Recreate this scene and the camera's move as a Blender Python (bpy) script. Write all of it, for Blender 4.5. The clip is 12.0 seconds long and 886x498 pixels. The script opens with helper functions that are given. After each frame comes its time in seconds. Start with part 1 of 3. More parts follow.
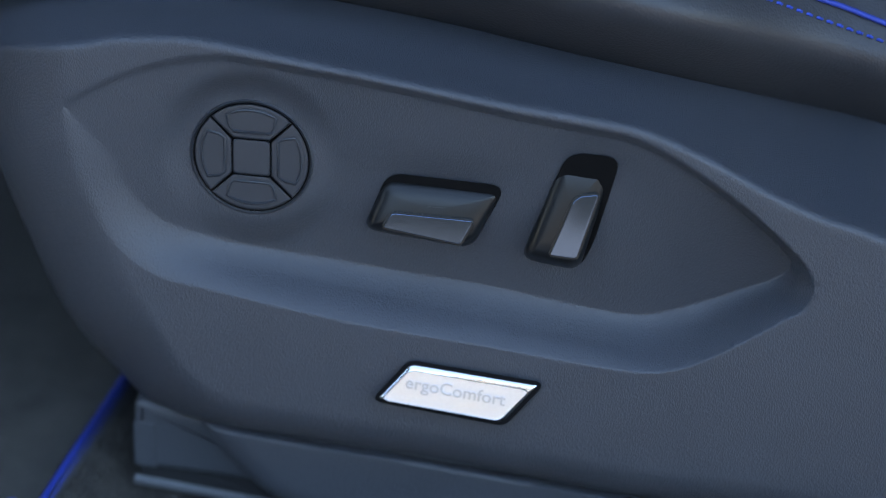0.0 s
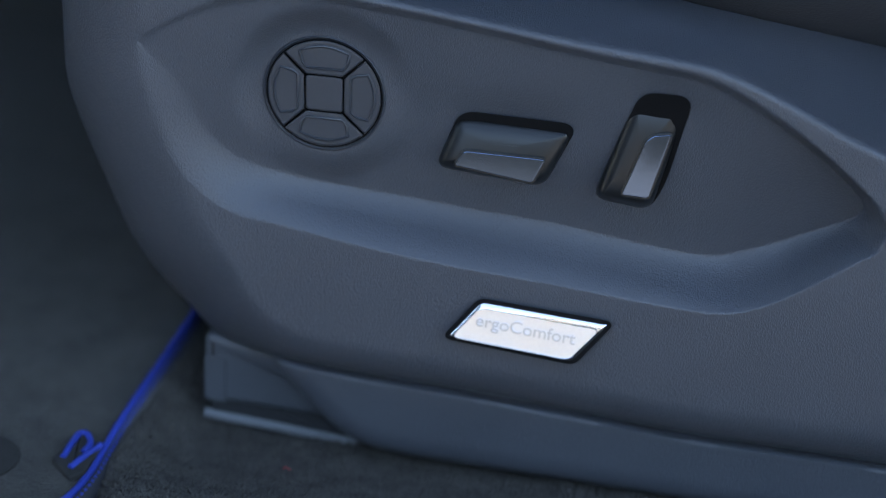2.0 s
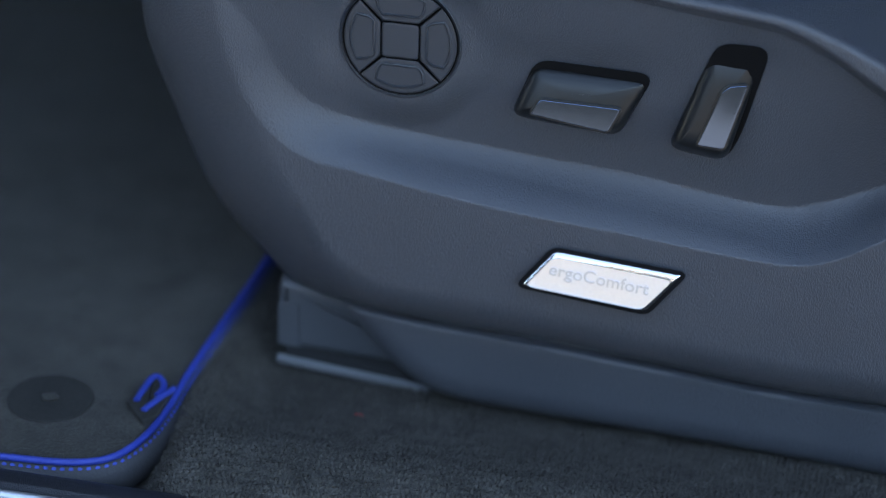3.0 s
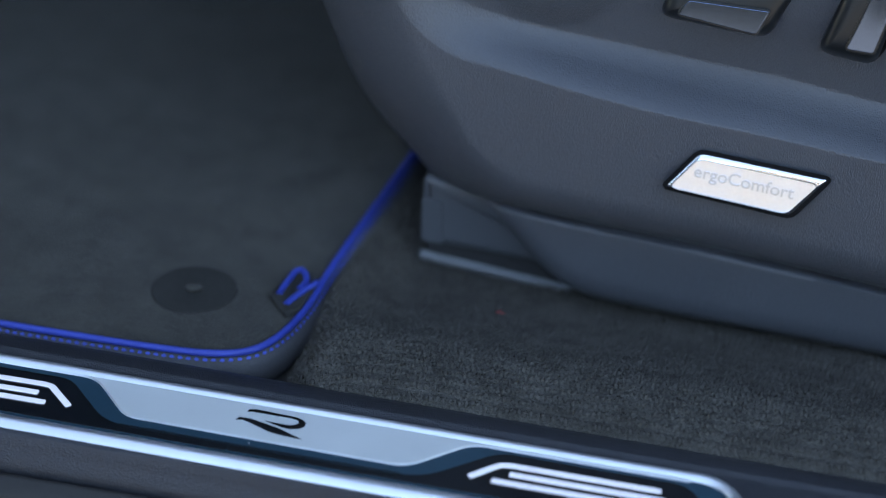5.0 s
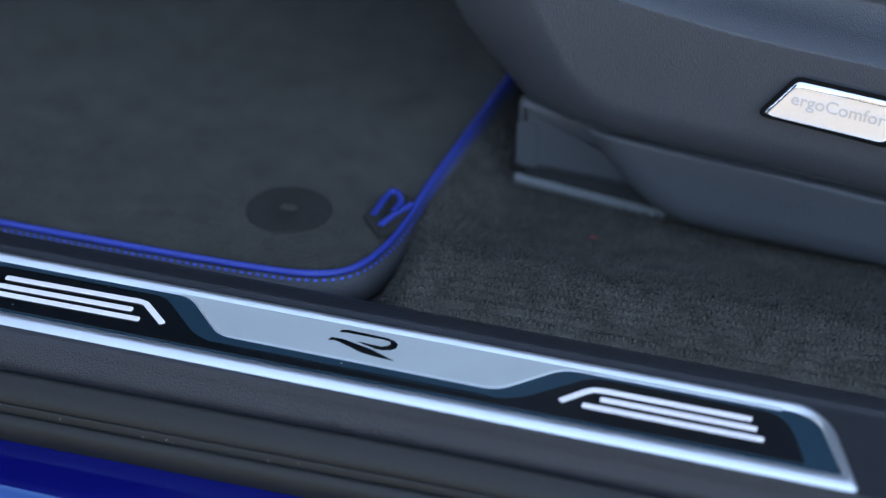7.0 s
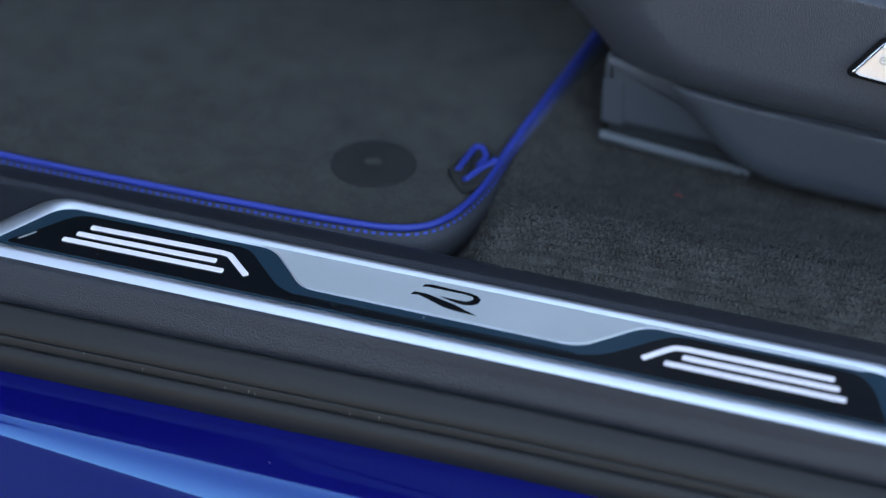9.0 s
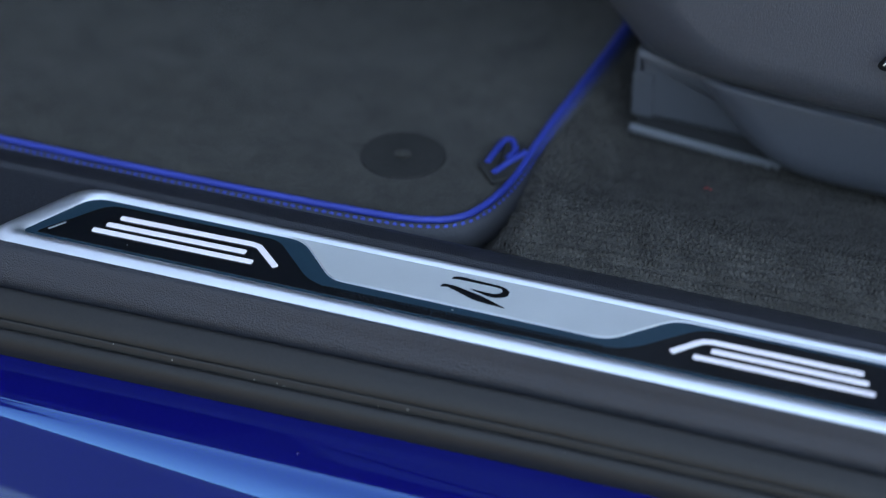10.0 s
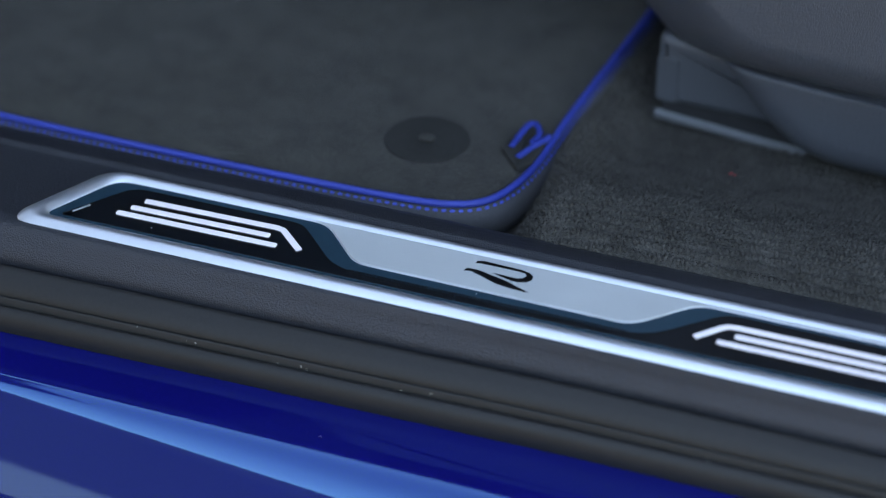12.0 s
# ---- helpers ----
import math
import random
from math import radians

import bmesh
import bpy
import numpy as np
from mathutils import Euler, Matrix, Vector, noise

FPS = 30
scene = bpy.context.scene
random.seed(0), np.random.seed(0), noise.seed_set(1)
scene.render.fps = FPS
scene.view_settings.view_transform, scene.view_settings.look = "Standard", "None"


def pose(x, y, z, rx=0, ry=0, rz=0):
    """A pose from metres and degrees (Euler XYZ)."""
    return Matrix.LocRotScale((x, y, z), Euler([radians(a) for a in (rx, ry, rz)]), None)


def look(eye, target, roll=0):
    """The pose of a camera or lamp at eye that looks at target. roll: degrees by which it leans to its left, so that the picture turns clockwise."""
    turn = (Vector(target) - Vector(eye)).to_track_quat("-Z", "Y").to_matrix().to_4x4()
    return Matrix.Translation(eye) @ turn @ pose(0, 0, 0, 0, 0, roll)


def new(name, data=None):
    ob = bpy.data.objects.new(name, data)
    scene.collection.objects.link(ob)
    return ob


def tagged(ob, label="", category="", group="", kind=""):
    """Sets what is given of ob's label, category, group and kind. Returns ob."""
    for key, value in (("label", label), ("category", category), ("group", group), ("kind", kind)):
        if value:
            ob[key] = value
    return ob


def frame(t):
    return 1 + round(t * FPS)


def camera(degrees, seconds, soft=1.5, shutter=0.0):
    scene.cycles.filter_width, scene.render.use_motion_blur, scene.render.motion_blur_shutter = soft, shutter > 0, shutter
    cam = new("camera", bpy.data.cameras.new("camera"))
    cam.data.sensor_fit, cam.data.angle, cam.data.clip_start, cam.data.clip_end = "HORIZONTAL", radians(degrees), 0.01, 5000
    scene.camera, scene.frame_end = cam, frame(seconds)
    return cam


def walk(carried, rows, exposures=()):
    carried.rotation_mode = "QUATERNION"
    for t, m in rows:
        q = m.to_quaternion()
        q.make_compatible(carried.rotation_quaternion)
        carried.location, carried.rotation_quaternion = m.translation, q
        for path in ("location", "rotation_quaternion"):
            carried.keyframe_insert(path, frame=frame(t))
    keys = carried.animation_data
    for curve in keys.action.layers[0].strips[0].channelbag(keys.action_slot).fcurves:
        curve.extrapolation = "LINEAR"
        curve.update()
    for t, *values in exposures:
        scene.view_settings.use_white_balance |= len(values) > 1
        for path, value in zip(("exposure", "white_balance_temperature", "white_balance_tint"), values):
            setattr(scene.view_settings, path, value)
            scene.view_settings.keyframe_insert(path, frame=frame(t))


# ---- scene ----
LENS = 18.0
EYE = (0.2953, -0.8244, 0.6117)
cam = camera(LENS, 12.0, soft=1.2)
cam.data.dof.use_dof = True
cam.data.dof.focus_distance = 1.08
cam.data.dof.aperture_fstop = 4.2
# seconds, turn to the left, tilt, lean (degrees): a head on a fixed stand that pans and tilts
ROWS = [
    (0.0, 8.274, -27.07, -1.77), (0.5, 8.444, -27.19, -1.79), (1.0, 8.828, -27.476, -1.762),
    (1.5, 9.273, -27.866, -1.733), (2.0, 9.88, -28.384, -1.655), (2.5, 10.694, -28.922, -1.59),
    (3.0, 11.577, -29.487, -1.525), (5.0, 14.938, -31.634, -0.991), (5.5, 15.543, -32.067, -0.895),
    (6.0, 16.124, -32.497, -0.83), (6.5, 16.613, -32.848, -0.78), (7.0, 17.192, -33.235, -0.698),
    (7.5, 17.761, -33.567, -0.612), (9.5, 19.637, -34.265, -0.262), (10.0, 19.966, -34.327, -0.203),
    (10.5, 20.201, -34.396, -0.165), (11.0, 20.375, -34.494, -0.145), (11.5, 20.481, -34.591, -0.13),
    (12.0, 20.555, -34.652, -0.11),
]
walk(cam, [(t, pose(*EYE, 90 + tilt, 0, turn) @ pose(0, 0, 0, 0, 0, -lean)) for t, turn, tilt, lean in ROWS],
     exposures=[(0.0, 2.95, 7000, 9), (12.0, 2.98, 8100, 11)])

# ---- world and sun: a clear day, the open door on the car's shaded side ----
world = bpy.data.worlds.new("sky")
scene.world = world
world.use_nodes = True
wn, wl = world.node_tree.nodes, world.node_tree.links
sky = wn.new("ShaderNodeTexSky")
sky.sky_type, sky.sun_disc = "NISHITA", False
sky.sun_elevation, sky.sun_rotation = radians(38), radians(330)
sky.air_density, sky.dust_density = 1.0, 0.6
wl.new(sky.outputs[0], wn["Background"].inputs[0])
wn["Background"].inputs[1].default_value = 0.15
sun = new("sun", bpy.data.lights.new("sun", "SUN"))
sun.data.energy, sun.data.angle, sun.data.color = 5.0, radians(0.6), (1.0, 0.90, 0.78)
sun.matrix_world = look((-0.5 * 6, 0.866 * 6, 0.78 * 6), (0, 0, 0))


# ---- materials ----
def material(name, colour, rough=0.5, metal=0.0, spec=0.5, grain=0.0, cell=0.0012, depth=0.0003, stretch=(1, 1, 1),
             mottle=0.15, patch=0.03, coat=0.0, glow=0.0, speck=0.0, sheen=0.0):
    """A surface with a leather-like grain of the given cell size, mottled colour at two scales and uneven gloss."""
    m = bpy.data.materials.new(name)
    m.use_nodes = True
    n, l = m.node_tree.nodes, m.node_tree.links
    b = n["Principled BSDF"]
    b.inputs["Metallic"].default_value, b.inputs["Specular IOR Level"].default_value = metal, spec
    b.inputs["Coat Weight"].default_value, b.inputs["Coat Roughness"].default_value = coat, 0.03
    b.inputs["Sheen Weight"].default_value, b.inputs["Sheen Roughness"].default_value = sheen, 0.4
    at = n.new("ShaderNodeTexCoord")
    big, small = n.new("ShaderNodeTexNoise"), n.new("ShaderNodeTexNoise")
    big.inputs["Scale"].default_value, big.inputs["Detail"].default_value = 1 / patch, 4
    small.inputs["Scale"].default_value, small.inputs["Detail"].default_value = 1 / cell, 3
    for node in (big, small):
        l.new(at.outputs["Object"], node.inputs["Vector"])
    both = n.new("ShaderNodeMath")
    both.operation = "ADD"
    l.new(big.outputs[0], both.inputs[0]), l.new(small.outputs[0], both.inputs[1])
    tone = n.new("ShaderNodeMapRange")
    tone.inputs[1].default_value, tone.inputs[2].default_value = 0.6, 1.4
    tone.inputs[3].default_value, tone.inputs[4].default_value = 1 - mottle, 1 + mottle
    l.new(both.outputs[0], tone.inputs[0])
    mix = n.new("ShaderNodeVectorMath")
    mix.operation = "SCALE"
    mix.inputs[0].default_value = colour
    l.new(tone.outputs[0], mix.inputs["Scale"])
    l.new(mix.outputs[0], b.inputs["Base Color"])
    gloss = n.new("ShaderNodeMapRange")
    gloss.inputs[1].default_value, gloss.inputs[2].default_value = 0.3, 0.7
    gloss.inputs[3].default_value, gloss.inputs[4].default_value = rough * 0.9, min(1, rough * 1.1)
    l.new(big.outputs[0], gloss.inputs[0]), l.new(gloss.outputs[0], b.inputs["Roughness"])
    if glow:
        b.inputs["Emission Color"].default_value, b.inputs["Emission Strength"].default_value = (*colour, 1), glow
    if grain:
        move = n.new("ShaderNodeMapping")
        move.inputs["Scale"].default_value = stretch
        bend = n.new("ShaderNodeVectorMath")
        bend.operation = "MULTIPLY_ADD"
        wob = n.new("ShaderNodeTexNoise")
        wob.inputs["Scale"].default_value = 0.45 / cell
        l.new(at.outputs["Object"], wob.inputs["Vector"])
        bend.inputs[1].default_value = (cell * 0.2,) * 3
        l.new(wob.outputs["Color"], bend.inputs[0]), l.new(at.outputs["Object"], bend.inputs[2])
        l.new(bend.outputs[0], move.inputs[0])
        cells = n.new("ShaderNodeTexVoronoi")
        cells.feature = "F1"
        cells.inputs["Scale"].default_value = 1 / cell
        l.new(move.outputs[0], cells.inputs["Vector"])
        bump = n.new("ShaderNodeBump")
        bump.invert = True
        bump.inputs["Strength"].default_value, bump.inputs["Distance"].default_value = grain, depth
        l.new(cells.outputs["Distance"], bump.inputs["Height"])
        l.new(bump.outputs[0], b.inputs["Normal"])
    if speck:
        dots = n.new("ShaderNodeTexNoise")
        dots.inputs["Scale"].default_value, dots.inputs["Detail"].default_value = 2600, 1
        l.new(at.outputs["Object"], dots.inputs["Vector"])
        bump = n.new("ShaderNodeBump")
        bump.inputs["Strength"].default_value, bump.inputs["Distance"].default_value = speck, 0.0002
        l.new(dots.outputs[0], bump.inputs["Height"])
        l.new(bump.outputs[0], b.inputs["Normal"])
    return m


TRIM = material("grained_trim", (0.0510, 0.0550, 0.0650), 0.45, grain=1.0, cell=0.00075, depth=0.00022, stretch=(1.35, 1, 0.62), mottle=0.08)
SMOOTH = material("smooth_trim", (0.056, 0.060, 0.069), 0.50, mottle=0.08)
BUTTON = material("button_plastic", (0.036, 0.039, 0.046), 0.38, mottle=0.08)
LEVER = material("lever_plastic", (0.007, 0.008, 0.009), 0.34, spec=0.42, mottle=0.08)
GAP = material("black_gap", (0.003, 0.003, 0.0035), 0.8, spec=0.15)
# glossy metal; the sky's blue reflection is put into its tint
GLOSS = material("sky_tinted_insert", (0.090, 0.125, 0.200), 0.12, metal=1.0, mottle=0.05)
ALU = material("satin_aluminium", (0.86, 0.87, 0.90), 0.30, metal=1.0, mottle=0.04, speck=0.25)
# the badge's metal, darkened to paint in the shading of the letters' edges
ALU_WORD = material("shaded_letter_metal", (0.66, 0.67, 0.69), 0.40, metal=1.0, mottle=0.04)
ALU_RIM = material("bright_aluminium", (0.65, 0.67, 0.70), 0.43, metal=0.9, mottle=0.03)
ALU_BEVEL = material("polished_aluminium", (0.88, 0.89, 0.91), 0.22, metal=1.0, mottle=0.03)
SILVER = material("silver_lacquer", (0.53, 0.545, 0.54), 0.44, metal=0.15, mottle=0.06, cell=0.0005, speck=0.5)
TEAL = material("dark_teal_gloss", (0.018, 0.045, 0.065), 0.16, mottle=0.08)
BLACK = material("black_print", (0.007, 0.008, 0.010), 0.2, mottle=0.1)
LIGHT = material("light_bar", (0.74, 0.74, 0.82), 0.4, glow=0.03, mottle=0.02)
SILL = material("grained_sill", (0.020, 0.021, 0.026), 0.40, grain=1.0, depth=0.00026, cell=0.00062, stretch=(0.9, 1.1, 1.1), mottle=0.1)
RUBBER = material("rubber_seal", (0.016, 0.015, 0.0138), 0.50, spec=0.32, mottle=0.2, patch=0.05)
PAINT = material("blue_paint", (0.0024, 0.0042, 0.108), 0.05, mottle=0.04)
lacquer = PAINT.node_tree.nodes["Principled BSDF"]
lacquer.inputs["IOR"].default_value, lacquer.inputs["Specular Tint"].default_value = 1.95, (0.26, 0.60, 1.0, 1)
CARPET = material("carpet", (0.064, 0.060, 0.054), 0.95, spec=0.1, grain=0.9, cell=0.0011, depth=0.0012, mottle=0.45, patch=0.012)
MAT = material("velour_mat", (0.042, 0.039, 0.033), 0.95, spec=0.1, grain=0.8, cell=0.0008, depth=0.0006, mottle=0.5, patch=0.014, sheen=0.14)
BINDING = material("mat_binding", (0.055, 0.055, 0.060), 0.8, grain=0.5, cell=0.0009, mottle=0.15)
BLUE = material("blue_piping", (0.018, 0.042, 0.30), 0.55, grain=0.5, cell=0.0008, mottle=0.2)
THREAD = material("blue_thread", (0.025, 0.065, 0.42), 0.6, mottle=0.2)
LEATHER = material("seat_leather", (0.030, 0.030, 0.034), 0.46, grain=0.35, cell=0.0011, mottle=0.1)
DISC = material("mat_fastener", (0.030, 0.029, 0.027), 0.9, spec=0.15, grain=0.4, cell=0.0009, mottle=0.3, patch=0.01)
FIBRE = material("carpet_fibre", (0.108, 0.101, 0.089), 0.9, spec=0.1, mottle=0.4, patch=0.006)
FAR = material("dark_horizon", (0.009, 0.010, 0.008), 0.9, mottle=0.4, patch=2.0)
HEADLINING = material("grey_headlining", (0.11, 0.11, 0.11), 0.9, mottle=0.1, patch=0.1)
# rail metal with the light on its upward face put into the colour
RAIL = material("rail_metal_lit", (0.115, 0.120, 0.128), 0.42, mottle=0.12)
# for the cabin walls, and for shade painted behind the rail cover's gap
DARK = material("dark_lining_and_shade", (0.020, 0.020, 0.022), 0.9, mottle=0.2, patch=0.2)
PAVING = material("ground_grey", (0.155, 0.145, 0.130), 0.9, mottle=0.3, patch=0.1)


# ---- helpers ----
def mesh_of(name, verts, faces, mat, parent=None, label="", smooth=True, crease=50):
    me = bpy.data.meshes.new(name)
    me.from_pydata([tuple(v) for v in verts], [], faces)
    me.materials.append(mat)
    bm = bmesh.new()
    bm.from_mesh(me)
    bmesh.ops.recalc_face_normals(bm, faces=bm.faces)
    bm.to_mesh(me)
    bm.free()
    if smooth:
        me.shade_smooth()
        me.set_sharp_from_angle(angle=radians(crease))
    ob = new(name, me)
    if parent:
        ob.parent = parent
    if label:
        ob["label"] = label
    return ob


def thing(name, label, category, group="", kind=""):
    return tagged(new(name), label, category, group, kind)


def rounded(points, radius, steps=5):
    """A closed outline with its corners rounded; a radius for all or one for each."""
    out, count = [], len(points)
    radii = radius if isinstance(radius, (list, tuple)) else [radius] * count
    for i, p in enumerate(points):
        a, p, b = (np.array(q, float) for q in (points[i - 1], p, points[(i + 1) % count]))
        u, w = (a - p), (b - p)
        r = min(radii[i], 0.49 * np.linalg.norm(u), 0.49 * np.linalg.norm(w))
        u, w = p + u / np.linalg.norm(u) * r, p + w / np.linalg.norm(w) * r
        for k in range(steps + 1):
            t = k / steps
            out.append((1 - t) ** 2 * u + 2 * t * (1 - t) * p + t * t * w)
    return np.array(out)


def inset(loop, amount):
    """The outline moved inwards."""
    loop = np.array(loop, float)
    d = np.roll(loop, -1, 0) - np.roll(loop, 1, 0)
    d /= np.linalg.norm(d, axis=1)[:, None] + 1e-12
    x, y = loop.T
    sign = 1 if (x * np.roll(y, -1) - np.roll(x, -1) * y).sum() > 0 else -1
    return loop + sign * amount * np.stack([-d[:, 1], d[:, 0]], 1)


def slab(name, loop, where, low, high, bevel, mat, parent=None, label="", segments=3):
    """A plate of an outline, from height low to high, with a rounded upper edge; where(u, v, h) gives the place."""
    n, verts, faces = len(loop), [], []
    rings = [(0, low)] + [(bevel * (1 - math.cos(a)), high - bevel * (1 - math.sin(a)))
                          for a in (k / segments * math.pi / 2 for k in range(segments + 1))] + [(bevel * 1.3 + 0.00002, high)]
    for off, h in rings:
        verts += [where(u, v, h) for u, v in inset(loop, off)]
    for r in range(len(rings) - 1):
        faces += [(r * n + i, r * n + (i + 1) % n, (r + 1) * n + (i + 1) % n, (r + 1) * n + i) for i in range(n)]
    faces += [tuple(range((len(rings) - 1) * n, len(rings) * n)), tuple(reversed(range(n)))]
    return mesh_of(name, verts, faces, mat, parent, label, crease=28)


def frame_ring(name, outer, inner, where, profile, mat, parent=None, label=""):
    """A rim between two outlines of equal count; profile: rows of (share of the way in, height)."""
    n, verts, faces = len(outer), [], []
    for s, h in profile:
        verts += [where(*(o + (i - o) * s), h) for o, i in zip(outer, inner)]
    m = len(profile)
    for r in range(m):
        q = (r + 1) % m
        faces += [(r * n + i, r * n + (i + 1) % n, q * n + (i + 1) % n, q * n + i) for i in range(n)]
    return mesh_of(name, verts, faces, mat, parent, label)


def tube(name, path, radius, mat, parent=None, label="", sides=10, closed=False):
    path, verts, faces = [Vector(p) for p in path], [], []
    for i, p in enumerate(path):
        along = (path[min(i + 1, len(path) - 1)] - path[max(i - 1, 0)]).normalized()
        a = along.cross(Vector((0, 0, 1)) if abs(along.z) < 0.9 else Vector((1, 0, 0))).normalized()
        b = along.cross(a)
        verts += [p + radius * (math.cos(k) * a + math.sin(k) * b) for k in (2 * math.pi * s / sides for s in range(sides))]
    for i in range(len(path) - 1):
        faces += [(i * sides + s, i * sides + (s + 1) % sides, (i + 1) * sides + (s + 1) % sides, (i + 1) * sides + s) for s in range(sides)]
    faces += [tuple(range(sides)), tuple(range((len(path) - 1) * sides, len(path) * sides))]
    return mesh_of(name, verts, faces, mat, parent, label)


def smooth_curve(points, count):
    """An open curve through points, evenly stepped (Catmull-Rom)."""
    p = np.array(points, float)
    p = np.vstack([2 * p[0] - p[1], p, 2 * p[-1] - p[-2]])
    out = []
    for i in range(1, len(p) - 2):
        for t in np.linspace(0, 1, 24, endpoint=False):
            out.append(0.5 * (2 * p[i] + (p[i + 1] - p[i - 1]) * t + (2 * p[i - 1] - 5 * p[i] + 4 * p[i + 1] - p[i + 2]) * t ** 2
                              + (3 * p[i] - p[i - 1] - 3 * p[i + 1] + p[i + 2]) * t ** 3))
    out = np.array(out + [p[-2]])
    s = np.r_[0, np.cumsum(np.linalg.norm(np.diff(out, axis=0), axis=1))]
    return np.stack([np.interp(np.linspace(0, s[-1], count), s, out[:, k]) for k in range(out.shape[1])], 1)


def away(points, loop, closed=True):
    """The distance of points from an outline."""
    a = np.array(loop, float)
    b = np.roll(a, -1, 0) if closed else a[1:]
    a = a if closed else a[:-1]
    best = np.full(len(points), 9.0)
    for p, q in zip(a, b):
        d = q - p
        t = np.clip(((points - p) @ d) / (d @ d + 1e-15), 0, 1)
        best = np.minimum(best, np.linalg.norm(points - p - t[:, None] * d, axis=1))
    return best


def inside(points, loop):
    a = np.array(loop, float)
    b = np.roll(a, -1, 0)
    hit = np.zeros(len(points), bool)
    for p, q in zip(a, b):
        cross = (p[1] > points[:, 1]) != (q[1] > points[:, 1])
        with np.errstate(divide="ignore", invalid="ignore"):
            x = p[0] + (points[:, 1] - p[1]) * (q[0] - p[0]) / (q[1] - p[1])
        hit ^= cross & (points[:, 0] < x)
    return hit


def ease(x):
    x = np.clip(x, 0, 1)
    return x * x * (3 - 2 * x)


# ---- the seat's side panel ----
FACE = 0.13     # the panel's nominal plane, y


def on_seat(u, v, back=0.0):
    """A place on the panel: u along, v up on the nominal plane, back: set back along the camera's ray, to fit its view.
    """
    k = back / 0.954
    return (u + (u - 0.295) * k, FACE + back, v + (v - 0.612) * k)


EDGE = [(-0.0235, 0.30), (-0.0233, 0.20), (-0.0231, 0.1673), (-0.0213, 0.1409), (-0.0085, 0.1051), (0.0026, 0.0785), (0.0141, 0.0618),
        (0.0257, 0.0497), (0.0363, 0.0385), (0.0470, 0.0333), (0.0588, 0.0304), (0.0966, 0.0269), (0.1433, 0.0243), (0.1897, 0.0204),
        (0.2355, 0.0165), (0.2959, 0.0144), (0.42, 0.008)]
EDGE = smooth_curve(EDGE, 260)
RIDGE = smooth_curve([(-0.06, 0.180), (-0.0178, 0.1868), (0.0137, 0.1914), (0.0271, 0.1950), (0.0547, 0.1976), (0.0755, 0.1958), (0.0930, 0.1935),
                      (0.1365, 0.1880), (0.1797, 0.1826), (0.2162, 0.1790), (0.2334, 0.1761), (0.2551, 0.1678), (0.2841, 0.1538), (0.3056, 0.1459), (0.3246, 0.1408), (0.42, 0.105)], 200)
TOP_IN = [(0.0072, 0.1655), (0.0221, 0.1753), (0.0424, 0.1848), (0.0667, 0.1906), (0.0821, 0.1900), (0.1061, 0.1876), (0.1365, 0.1840), (0.1799, 0.1778),
          (0.2100, 0.1744), (0.2272, 0.1720), (0.2447, 0.1644), (0.2670, 0.1501), (0.2852, 0.1353)]
LOW_RIM = [(0.2956, 0.1268), (0.3000, 0.1176), (0.2972, 0.1075), (0.2901, 0.1023), (0.2675, 0.0855), (0.2506, 0.0760), (0.2352, 0.0729), (0.2062, 0.0746), (0.1725, 0.0779),
           (0.1296, 0.0811), (0.0931, 0.0859), (0.0657, 0.0904), (0.0428, 0.0942), (0.0270, 0.1051), (0.0160, 0.1214), (0.0087, 0.1427), (0.0058, 0.1570)]
LOW_FLOOR = [(0.2894, 0.1237), (0.2698, 0.1130), (0.2488, 0.1033), (0.2316, 0.0985), (0.2050, 0.1009), (0.1738, 0.1051), (0.1381, 0.1077), (0.1156, 0.1097),
             (0.0886, 0.1117), (0.0660, 0.1143), (0.0450, 0.1200), (0.0320, 0.1320), (0.0245, 0.1470)]
rim = np.array(TOP_IN + LOW_RIM)
rim[:len(TOP_IN), 1] += 0.0018
bed = np.array(TOP_IN + LOW_FLOOR)
bed[:len(TOP_IN), 1] -= 0.0014
RIM = smooth_curve(np.vstack([rim, rim[:1]]), 240)[:-1]
BED = smooth_curve(np.vstack([bed, bed[:1]]), 240)[:-1]
KNOB, KNOB_R, KNOB_BED = (0.0808, 0.1503), 0.0224, 0.0118
SEAM = [(0.02, 0.045), (0.0363, 0.0385), (0.0588, 0.0304), (0.0966, 0.0269), (0.1433, 0.0243), (0.1897, 0.0204), (0.2355, 0.0165), (0.2959, 0.0144), (0.42, 0.008)]


SHOULDER = 2.1     # how steeply the shoulder above the ridge runs into the car
UPPER = [(-0.1, 0.250), (0.03, 0.238), (0.07, 0.221), (0.0886, 0.2163), (0.1059, 0.2160), (0.1488, 0.2112), (0.2001, 0.2028), (0.2426, 0.1966), (0.3059, 0.1879), (0.3203, 0.1850), (0.45, 0.168)]


